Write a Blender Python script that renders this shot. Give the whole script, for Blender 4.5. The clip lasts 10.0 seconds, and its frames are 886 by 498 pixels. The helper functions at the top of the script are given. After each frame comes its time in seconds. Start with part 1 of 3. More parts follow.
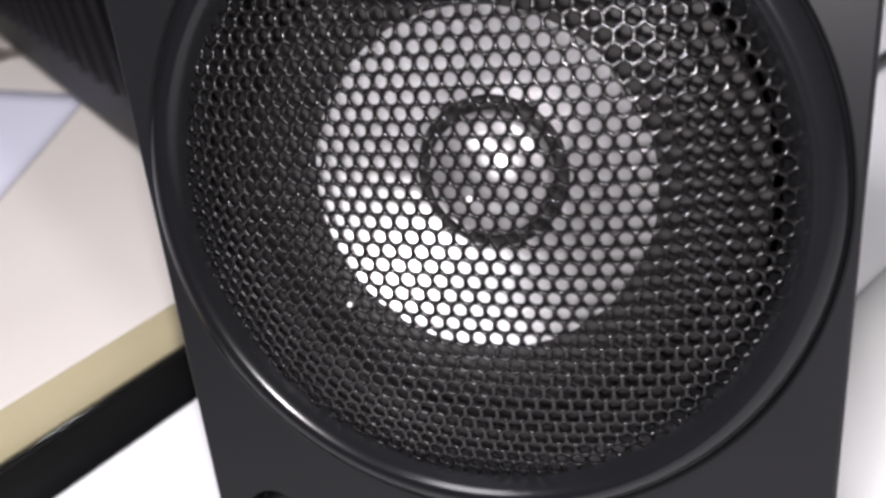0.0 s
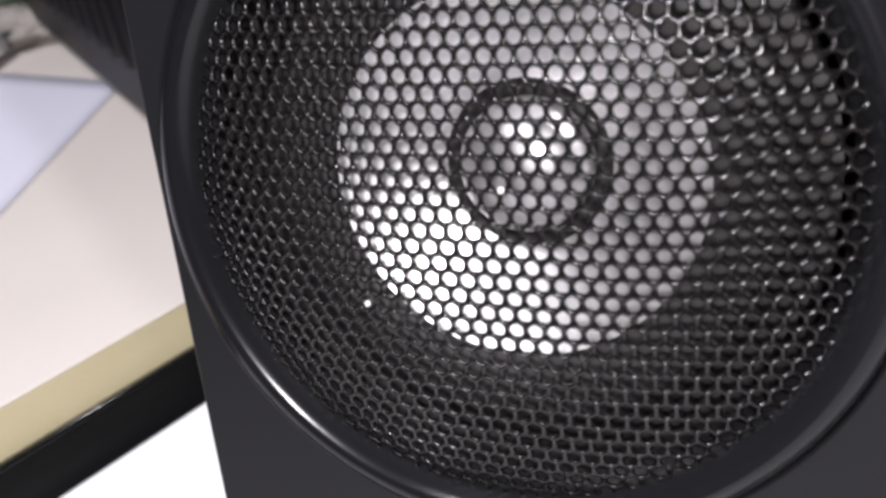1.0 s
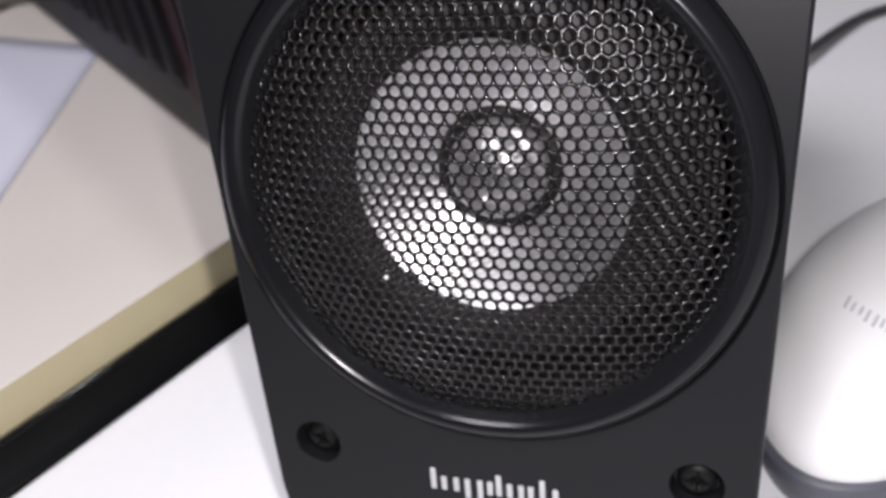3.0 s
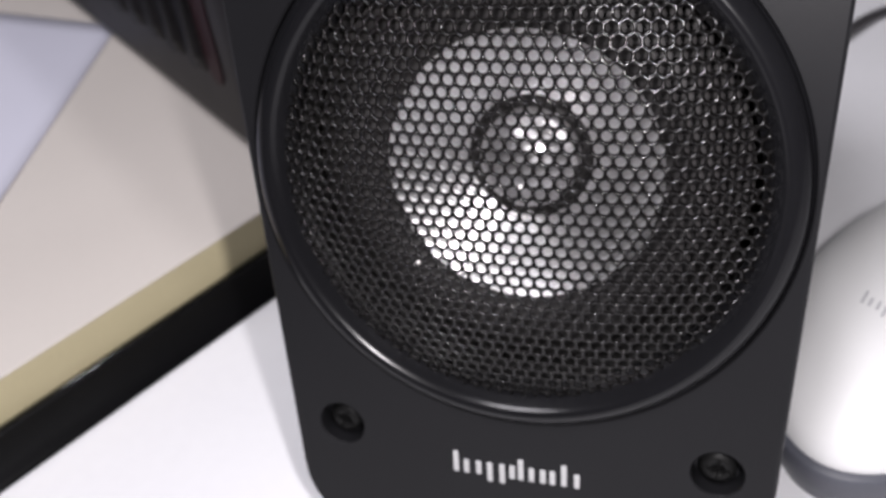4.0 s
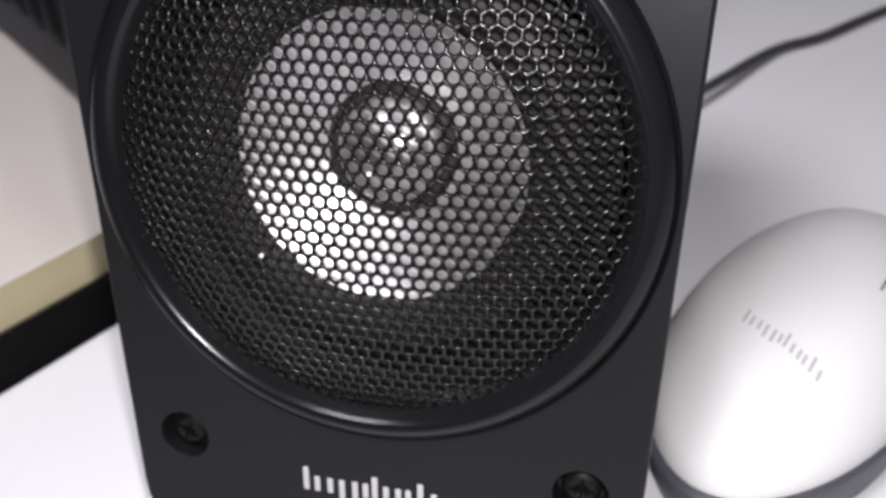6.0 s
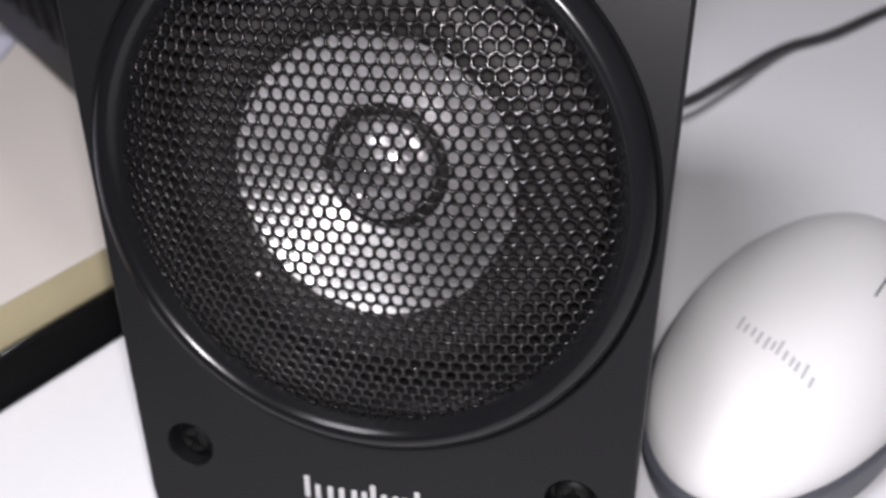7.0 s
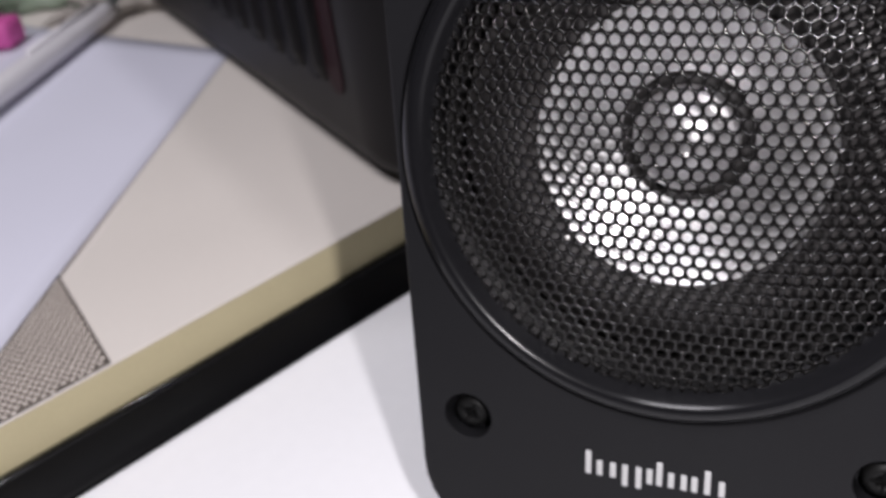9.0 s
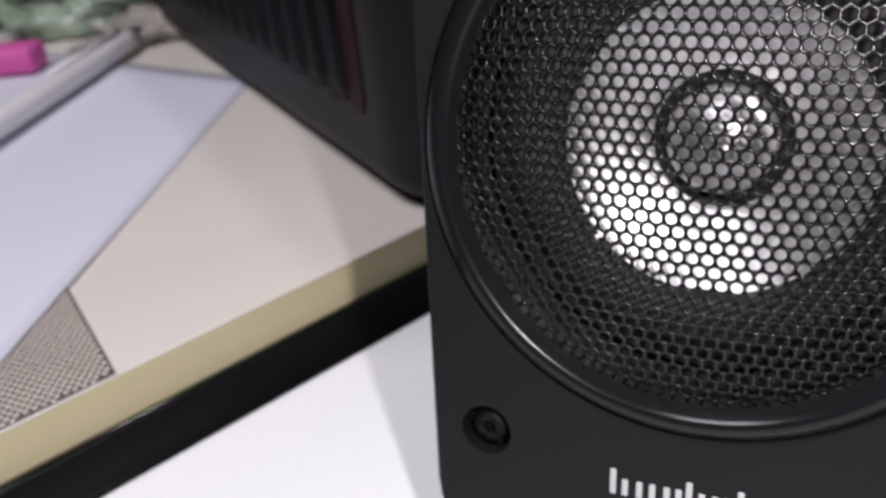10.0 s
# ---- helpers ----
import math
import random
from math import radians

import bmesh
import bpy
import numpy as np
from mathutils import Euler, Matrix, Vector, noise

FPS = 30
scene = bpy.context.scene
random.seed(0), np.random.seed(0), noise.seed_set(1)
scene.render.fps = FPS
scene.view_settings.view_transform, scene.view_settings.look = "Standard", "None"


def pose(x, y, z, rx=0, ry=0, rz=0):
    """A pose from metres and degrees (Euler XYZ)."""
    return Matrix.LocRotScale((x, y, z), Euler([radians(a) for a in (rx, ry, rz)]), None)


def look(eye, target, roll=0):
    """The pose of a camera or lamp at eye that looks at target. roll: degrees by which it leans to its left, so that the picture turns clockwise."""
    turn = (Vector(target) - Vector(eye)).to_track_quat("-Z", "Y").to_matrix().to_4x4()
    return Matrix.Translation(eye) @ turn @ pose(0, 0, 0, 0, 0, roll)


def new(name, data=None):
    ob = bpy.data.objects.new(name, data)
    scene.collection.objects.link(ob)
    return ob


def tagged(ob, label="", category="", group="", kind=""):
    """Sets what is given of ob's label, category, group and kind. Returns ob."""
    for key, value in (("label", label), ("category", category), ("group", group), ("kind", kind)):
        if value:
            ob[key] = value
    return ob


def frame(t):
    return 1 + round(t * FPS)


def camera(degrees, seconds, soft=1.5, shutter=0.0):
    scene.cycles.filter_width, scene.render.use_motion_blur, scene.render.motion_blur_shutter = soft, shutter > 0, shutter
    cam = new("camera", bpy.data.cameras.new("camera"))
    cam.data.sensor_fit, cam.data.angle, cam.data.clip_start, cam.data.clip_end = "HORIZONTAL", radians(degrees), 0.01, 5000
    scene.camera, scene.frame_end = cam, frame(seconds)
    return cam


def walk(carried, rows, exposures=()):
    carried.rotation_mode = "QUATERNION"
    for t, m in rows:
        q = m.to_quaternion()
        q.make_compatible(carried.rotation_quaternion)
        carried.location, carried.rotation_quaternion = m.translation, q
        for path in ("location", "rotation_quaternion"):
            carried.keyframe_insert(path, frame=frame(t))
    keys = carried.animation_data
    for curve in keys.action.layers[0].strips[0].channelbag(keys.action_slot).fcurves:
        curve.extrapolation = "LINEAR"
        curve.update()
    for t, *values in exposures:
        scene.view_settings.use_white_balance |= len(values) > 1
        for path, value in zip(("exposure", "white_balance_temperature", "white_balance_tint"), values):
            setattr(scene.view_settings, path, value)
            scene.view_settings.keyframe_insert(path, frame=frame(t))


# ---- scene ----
cam = camera(50.7, 10.0, soft=3.0)
cam.data.dof.use_dof, cam.data.dof.focus_distance, cam.data.dof.aperture_fstop = True, 0.118, 28.0
PATH = [
    (0.0, pose(0.0330, -0.0742, 0.1274, 59.15, 9.04, 16.40)),
    (0.2, pose(0.0315, -0.0738, 0.1222, 59.70, 8.29, 18.05)),
    (0.5, pose(0.0309, -0.0685, 0.1198, 59.70, 8.25, 18.49)),
    (1.0, pose(0.0308, -0.0661, 0.1217, 59.64, 8.82, 19.26)),
    (1.2, pose(0.0311, -0.0634, 0.1243, 59.47, 9.41, 19.57)),
    (1.5, pose(0.0294, -0.0615, 0.1239, 59.61, 9.62, 19.56)),
    (2.0, pose(0.0260, -0.0584, 0.1212, 58.98, 9.91, 18.87)),
    (2.2, pose(0.0261, -0.0590, 0.1229, 58.93, 9.69, 19.10)),
    (2.5, pose(0.0302, -0.0708, 0.1346, 58.20, 9.05, 18.34)),
    (2.7, pose(0.0364, -0.0857, 0.1459, 56.54, 8.96, 16.40)),
    (3.8, pose(0.0336, -0.0977, 0.1524, 52.44, 7.08, 15.66)),
    (4.0, pose(0.0316, -0.0962, 0.1517, 53.66, 6.85, 16.16)),
    (4.5, pose(0.0306, -0.0945, 0.1503, 54.14, 7.43, 17.41)),
    (5.0, pose(0.0262, -0.0968, 0.1407, 55.05, 7.31, 17.71)),
    (5.3, pose(0.0293, -0.0894, 0.1349, 54.91, 6.11, 17.24)),
    (5.5, pose(0.0329, -0.0884, 0.1324, 55.99, 3.56, 15.53)),
    (5.7, pose(0.0385, -0.0877, 0.1367, 55.69, 2.73, 14.24)),
    (6.8, pose(0.0431, -0.0893, 0.1427, 55.43, 3.30, 13.80)),
    (7.0, pose(0.0454, -0.0879, 0.1445, 55.19, 4.12, 14.67)),
    (7.5, pose(0.0426, -0.0894, 0.1418, 55.58, 4.71, 15.29)),
    (7.8, pose(0.0361, -0.0929, 0.1349, 55.01, 5.83, 15.61)),
    (8.0, pose(0.0299, -0.0967, 0.1342, 55.21, 6.47, 15.59)),
    (8.2, pose(0.0239, -0.1010, 0.1377, 56.38, 6.55, 16.69)),
    (8.5, pose(0.0225, -0.0961, 0.1346, 57.63, 5.67, 19.16)),
    (9.0, pose(0.0199, -0.1032, 0.1377, 58.52, 6.91, 21.30)),
    (9.5, pose(0.0115, -0.0917, 0.1309, 60.38, 6.32, 23.24)),
    (9.7, pose(0.0137, -0.0940, 0.1345, 61.13, 5.69, 23.62)),
    (10.0, pose(0.0169, -0.1031, 0.1276, 62.02, 5.88, 22.73)),
]
walk(cam, PATH, [(0.0, 0.38), (2.1, 0.38), (2.5, 0.12), (4.0, -0.06), (7.5, -0.06), (9.0, -0.16), (10.0, -0.10)])

# ---- light ----
def aim(ob, target):
    ob.matrix_world = look(ob.location, target)


LAMP_AT = (0.046, -0.084, 0.150)
key = new("key_lamp", bpy.data.lights.new("key_lamp", "POINT"))
key.location = LAMP_AT
key.data.energy, key.data.shadow_soft_size, key.data.color = 1.22, 0.0035, (1.0, 0.955, 0.985)
# unseen fill light, added in mid-room to lift the general brightness
top = new("fill_light", bpy.data.lights.new("fill_light", "AREA"))
top.data.shape, top.data.size, top.data.energy, top.data.color = "SQUARE", 0.30, 8.4, (1.0, 0.965, 1.03)
top.matrix_world = look((-0.22, -0.38, 0.95), (-0.20, -0.10, 0.0))
# small unseen lamp, added for the glint along the folder's raised edge
glint_lamp = new("edge_glint_light", bpy.data.lights.new("edge_glint_light", "AREA"))
glint_lamp.data.shape, glint_lamp.data.size, glint_lamp.data.energy, glint_lamp.data.color = "DISK", 0.07, 1.3, (1.0, 0.965, 1.0)
glint_lamp.matrix_world = look((-0.06, 0.27, 1.05), (-0.10, 0.05, 0.0))
world = bpy.data.worlds.new("room_air")
world.use_nodes = True
world.node_tree.nodes["Background"].inputs[0].default_value = (0.5, 0.52, 0.55, 1)
world.node_tree.nodes["Background"].inputs[1].default_value = 0.15
scene.world = world


# ---- materials ----
def material(name, color, rough=0.5, metal=0.0, vary=0.06, scale=400.0, bump=0.0, bump_scale=None,
             spec=0.5, coat=0.0, second=None, blotch=40.0, coat_rough=0.05):
    """Principled surface with grain at two scales in its colour, roughness and relief."""
    m = bpy.data.materials.new(name)
    m.use_nodes = True
    nt = m.node_tree
    b = nt.nodes["Principled BSDF"]
    b.inputs["Metallic"].default_value = metal
    b.inputs["Specular IOR Level"].default_value = spec
    b.inputs["Coat Weight"].default_value = coat
    b.inputs["Coat Roughness"].default_value = coat_rough
    co = nt.nodes.new("ShaderNodeTexCoord")
    fine = nt.nodes.new("ShaderNodeTexNoise")
    fine.inputs["Scale"].default_value, fine.inputs["Detail"].default_value = scale, 6
    big = nt.nodes.new("ShaderNodeTexNoise")
    big.inputs["Scale"].default_value, big.inputs["Detail"].default_value = blotch, 4
    for n in (fine, big):
        nt.links.new(co.outputs["Object"], n.inputs["Vector"])
    add = nt.nodes.new("ShaderNodeMath")
    add.operation = "ADD"
    nt.links.new(fine.outputs["Fac"], add.inputs[0])
    nt.links.new(big.outputs["Fac"], add.inputs[1])
    ramp = nt.nodes.new("ShaderNodeMapRange")
    ramp.inputs["From Min"].default_value, ramp.inputs["From Max"].default_value = 0.6, 1.4
    nt.links.new(add.outputs[0], ramp.inputs["Value"])
    mix = nt.nodes.new("ShaderNodeMix")
    mix.data_type = "RGBA"
    lo = second or tuple(c * (1 - vary) for c in color)
    hi = color if second else tuple(min(1.0, c * (1 + vary)) for c in color)
    mix.inputs["A"].default_value, mix.inputs["B"].default_value = (*lo, 1), (*hi, 1)
    nt.links.new(ramp.outputs[0], mix.inputs["Factor"])
    nt.links.new(mix.outputs["Result"], b.inputs["Base Color"])
    rr = nt.nodes.new("ShaderNodeMapRange")
    rr.inputs["To Min"].default_value, rr.inputs["To Max"].default_value = rough * 0.88, min(1.0, rough * 1.12)
    nt.links.new(big.outputs["Fac"], rr.inputs["Value"])
    nt.links.new(rr.outputs[0], b.inputs["Roughness"])
    if bump:
        tex = fine
        if bump_scale:
            tex = nt.nodes.new("ShaderNodeTexNoise")
            tex.inputs["Scale"].default_value, tex.inputs["Detail"].default_value = bump_scale, 3
            nt.links.new(co.outputs["Object"], tex.inputs["Vector"])
        bp = nt.nodes.new("ShaderNodeBump")
        bp.inputs["Strength"].default_value, bp.inputs["Distance"].default_value = bump, 0.0002
        nt.links.new(tex.outputs["Fac"], bp.inputs["Height"])
        nt.links.new(bp.outputs["Normal"], b.inputs["Normal"])
    return m


M_PANEL = material("matte black plastic", (0.0095, 0.0095, 0.0106), 0.42, vary=0.12, scale=2500, bump=0.10, bump_scale=5000, spec=0.15)
M_BODY = material("black cabinet plastic", (0.014, 0.014, 0.016), 0.55, vary=0.12, scale=1800, bump=0.2, spec=0.25)
M_TRIM = material("glossy black plastic", (0.007, 0.007, 0.008), 0.20, vary=0.1, scale=900, bump=0.03, spec=0.18)
M_GRILLE = material("black painted steel", (0.004, 0.0036, 0.0036), 0.30, vary=0.25, scale=1500, spec=0.04, coat=0.6, coat_rough=0.18)
M_CONE = material("silver coated cone", (0.86, 0.85, 0.86), 0.38, metal=0.85, vary=0.07, scale=900, bump=0.1)
M_CAP = material("silver dust cap", (0.62, 0.61, 0.62), 0.33, metal=0.8, vary=0.05, scale=700)
M_RUBBER = material("black rubber", (0.034, 0.032, 0.032), 0.55, spec=0.2, vary=0.2, scale=800, bump=0.1)
M_HOLLOW = material("black basket", (0.020, 0.019, 0.019), 0.7, vary=0.2)
M_SCREW = material("blackened steel", (0.006, 0.006, 0.006), 0.5, spec=0.16, metal=0.0, vary=0.2, scale=2000, bump=0.2)
M_RECESS_SHADE = material("screw recess shade", (0.004, 0.004, 0.004), 0.8, spec=0.05, vary=0.2)
M_PRINT = material("light grey print", (0.46, 0.46, 0.46), 0.5, vary=0.05, scale=3000)
M_PRINT2 = material("grey print", (0.46, 0.46, 0.48), 0.5, vary=0.05, scale=3000)
M_DUST_GLINT = material("pale dust and glint", (0.7, 0.68, 0.66), 0.8, vary=0.1)
M_DESK = material("white laminate", (0.80, 0.80, 0.82), 0.42, vary=0.02, scale=300, bump=0.06, bump_scale=1500, blotch=12)
M_SHELL = material("white mouse plastic", (0.80, 0.80, 0.80), 0.42, vary=0.015, scale=1200, bump=0.04)
M_SLATE = material("slate grey plastic", (0.075, 0.078, 0.095), 0.5, vary=0.08, scale=1500, bump=0.08)
M_SEAM = material("dark seam", (0.03, 0.03, 0.035), 0.7)
M_CABLE = material("grey black cable", (0.045, 0.042, 0.045), 0.5, vary=0.1, scale=900)
M_LACQUER = material("black lacquer", (0.004, 0.004, 0.0045), 0.45, vary=0.2, scale=500, spec=0.07, bump=0.03)
M_GLOSS = material("black gloss edge", (0.004, 0.004, 0.004), 0.09, vary=0.2, scale=500, spec=0.8)
M_PAGES = material("cream page edges", (0.68, 0.60, 0.38), 0.75, vary=0.06, scale=1600, bump=0.3, second=(0.61, 0.535, 0.33))
M_COVER = material("beige paper cover", (0.65, 0.605, 0.56), 0.7, vary=0.025, scale=700, bump=0.1, blotch=18)
M_WEAVE = material("pale woven thread", (0.60, 0.54, 0.49), 0.75, vary=0.12, scale=2500)
M_WEAVEBED = material("brown woven ground", (0.085, 0.07, 0.06), 0.85, vary=0.15, scale=2500)
M_PAPER = material("bluish white paper", (0.66, 0.66, 0.76), 0.8, vary=0.02, scale=900, bump=0.1, blotch=20)
M_DEVICE = material("dark grey plastic", (0.013, 0.012, 0.0125), 0.5, spec=0.16, vary=0.12, scale=800, bump=0.1)
M_DEVICE2 = material("black recess shade and feet", (0.006, 0.006, 0.008), 0.5, spec=0.08, vary=0.2)
M_MAROON = material("dark red plastic", (0.020, 0.005, 0.007), 0.5, spec=0.08, vary=0.15)
M_PEN = material("white pen barrel", (0.74, 0.72, 0.75), 0.35, vary=0.03)
M_PENCAP = material("dark pen end", (0.05, 0.06, 0.06), 0.4)
M_PINK = material("pink rubber", (0.62, 0.10, 0.36), 0.6, vary=0.1)
M_BAG = material("grey green film", (0.40, 0.45, 0.38), 0.3, vary=0.3, scale=120, second=(0.20, 0.30, 0.20), blotch=45)
M_TWIG = material("grey brown debris", (0.36, 0.33, 0.30), 0.6, vary=0.2, scale=300)
M_WALL = material("grey painted wall", (0.14, 0.14, 0.145), 0.85, vary=0.03, scale=60, blotch=3, bump=0.1)
M_FLOOR = material("dark grey floor", (0.11, 0.10, 0.10), 0.6, vary=0.1, scale=40, blotch=4)


# ---- mesh helpers ----
def part(name, bm, mat, parent=None, label="", smooth=True, m=None):
    """Links a bmesh as one mesh object, under parent if one is given."""
    if m is not None:
        bm.transform(m)
    me = bpy.data.meshes.new(name)
    bm.normal_update()
    bm.to_mesh(me)
    bm.free()
    if smooth:
        me.polygons.foreach_set("use_smooth", [True] * len(me.polygons))
    me.materials.append(mat)
    ob = new(name, me)
    if parent is not None:
        ob.parent = parent
        ob.matrix_parent_inverse = parent.matrix_basis.inverted()
    if label:
        tagged(ob, label)
    return ob


def thing(name, x, y, z, label, category, group=""):
    e = new(name)
    e.location = (x, y, z)
    e.empty_display_size = 0.01
    return tagged(e, label, category, group)


def lathe(profile, n=96, closed=False):
    """Turns (radius, depth) pairs about the y axis."""
    bm = bmesh.new()
    rings = []
    for r, d in profile:
        if r < 1e-6:
            rings.append([bm.verts.new((0, d, 0))])
        else:
            rings.append([bm.verts.new((r * math.cos(2 * math.pi * k / n), d, r * math.sin(2 * math.pi * k / n))) for k in range(n)])
    for a, b in zip(rings, rings[1:]):
        for k in range(n):
            if len(b) == 1:
                bm.faces.new((a[k], a[(k + 1) % n], b[0]))
            elif len(a) == 1:
                bm.faces.new((a[0], b[(k + 1) % n], b[k]))
            else:
                bm.faces.new((a[k], a[(k + 1) % n], b[(k + 1) % n], b[k]))
    bmesh.ops.recalc_face_normals(bm, faces=bm.faces)
    return bm


def block(x0, x1, y0, y1, z0, z1, bevel=0.0, seg=2):
    bm = bmesh.new()
    bmesh.ops.create_cube(bm, size=1)
    for v in bm.verts:
        v.co = Vector((x0 if v.co.x < 0 else x1, y0 if v.co.y < 0 else y1, z0 if v.co.z < 0 else z1))
    if bevel:
        bmesh.ops.bevel(bm, geom=bm.edges[:], offset=bevel, segments=seg, affect="EDGES", profile=0.5)
    return bm


def prism(poly, z0, z1, bevel=0.0, seg=2):
    """An upright slab over a plan outline."""
    bm = bmesh.new()
    lo = [bm.verts.new((x, y, z0)) for x, y in poly]
    hi = [bm.verts.new((x, y, z1)) for x, y in poly]
    n = len(poly)
    bm.faces.new(lo[::-1])
    bm.faces.new(hi)
    for k in range(n):
        bm.faces.new((lo[k], lo[(k + 1) % n], hi[(k + 1) % n], hi[k]))
    bmesh.ops.recalc_face_normals(bm, faces=bm.faces)
    if bevel:
        bmesh.ops.bevel(bm, geom=bm.edges[:], offset=bevel, segments=seg, affect="EDGES", profile=0.5)
    return bm


def tube(points, radius, n=12):
    """A round bar through points, with its ends closed."""
    bm = bmesh.new()
    pts = [Vector(p) for p in points]
    rings = []
    for i, p in enumerate(pts):
        d = (pts[min(i + 1, len(pts) - 1)] - pts[max(i - 1, 0)]).normalized()
        u = d.cross(Vector((0, 0, 1)))
        u = u.normalized() if u.length > 1e-4 else Vector((1, 0, 0))
        w = u.cross(d)
        r = radius[i] if isinstance(radius, (list, tuple)) else radius
        rings.append([bm.verts.new(p + r * (math.cos(2 * math.pi * k / n) * u + math.sin(2 * math.pi * k / n) * w)) for k in range(n)])
    for a, b in zip(rings, rings[1:]):
        for k in range(n):
            bm.faces.new((a[k], a[(k + 1) % n], b[(k + 1) % n], b[k]))
    bm.faces.new(rings[0])
    bm.faces.new(rings[-1][::-1])
    bmesh.ops.recalc_face_normals(bm, faces=bm.faces)
    return bm


def spline(points, per=8):
    pts = [Vector(p) for p in points]
    out = []
    for i in range(len(pts) - 1):
        a, b, c, d = pts[max(i - 1, 0)], pts[i], pts[i + 1], pts[min(i + 2, len(pts) - 1)]
        for k in range(per):
            t = k / per
            out.append(0.5 * ((2 * b) + (c - a) * t + (2 * a - 5 * b + 4 * c - d) * t * t + (3 * b - a - 3 * c + d) * t ** 3))
    return out + [pts[-1]]


# ---- room shell, far outside the view ----
def build_room():
    for name, box in (("wall_north", (-2.5, 2.5, 1.6, 1.7, -0.74, 1.85)), ("wall_south", (-2.5, 2.5, -2.7, -2.6, -0.74, 1.85)),
                      ("wall_west", (-2.6, -2.5, -2.7, 1.7, -0.74, 1.85)), ("wall_east", (2.5, 2.6, -2.7, 1.7, -0.74, 1.85))):
        tagged(part(name, block(*box), M_WALL, smooth=False), "plain dark grey painted room wall", "wall", kind="structure")
    tagged(part("floor", block(-2.6, 2.6, -2.7, 1.7, -0.80, -0.74), M_FLOOR, smooth=False), "plain dark grey floor of the room", "floor", kind="structure")
    tagged(part("ceiling", block(-2.6, 2.6, -2.7, 1.7, 1.85, 1.95), M_WALL, smooth=False), "plain dark grey painted ceiling", "ceiling", kind="structure")


def build_desk():
    d = thing("desk", 0, 0.1, -0.74, "white laminate desk top with a smooth satin surface", "desk")
    part("desktop", block(-0.85, 0.75, -0.15, 0.72, -0.028, 0.0, 0.003, 3), M_DESK, d, smooth=False)
    for x in (-0.82, 0.70):
        part("side_panel", block(x, x + 0.022, -0.12, 0.68, -0.74, -0.028), M_DESK, d, smooth=False)


build_room()
build_desk()

# ---- speaker: built about the middle of its grille, then leaned back ----
LEAN = pose(0, 0.0172, 0.0762, -12.72, 0, 0)
GRILLE_R = 0.0370


def half_width(z):
    return 0.0435 + 0.031 * z


def outline(n, inset=0.0, top=0.066, bottom=-0.0722, rad=0.0150):
    """The front's outline: sides that come together downwards, with rounded corners, as n points by angle."""
    top, bottom = top - inset, bottom + inset
    rad = max(rad - inset, 0.001)
    pts = []
    corners = ((1, top, 0.5), (-1, top, 0.5), (-1, bottom, 1.0), (1, bottom, 1.0))
    for i, (sx, z, k) in enumerate(corners):
        r = rad * k
        cz = z - r if z > 0 else z + r
        cx = sx * (half_width(z) - inset - r)
        start = (0, 90, 180, 270)[i]
        for j in range(17):
            a = radians(start + 90 * j / 16)
            pts.append(Vector((cx + r * math.cos(a), 0, cz + r * math.sin(a))))
    # resample by angle about the grille's middle
    out = []
    m = len(pts)
    for q in range(n):
        a = 2 * math.pi * q / n
        d = Vector((math.cos(a), 0, math.sin(a)))
        best = None
        for i in range(m):
            p, s = pts[i], pts[(i + 1) % m] - pts[i]
            det = d.x * -s.z + s.x * d.z
            if abs(det) < 1e-12:
                continue
            u = (p.x * -s.z + s.x * p.z) / det
            w = (d.x * p.z - d.z * p.x) / det
            if u > 0 and -1e-6 <= w <= 1 + 1e-6:
                best = max(best or 0, u)
        out.append(d * best)
    return out


def ring_mesh(loops):
    bm = bmesh.new()
    rings = [[bm.verts.new(p) for p in lp] for lp in loops]
    n = len(rings[0])
    for a, b in zip(rings, rings[1:]):
        for k in range(n):
            bm.faces.new((a[k], a[(k + 1) % n], b[(k + 1) % n], b[k]))
    return bm, rings


def shifted(loop, d, s=1.0):
    return [Vector((p.x * s, d, p.z)) for p in loop]


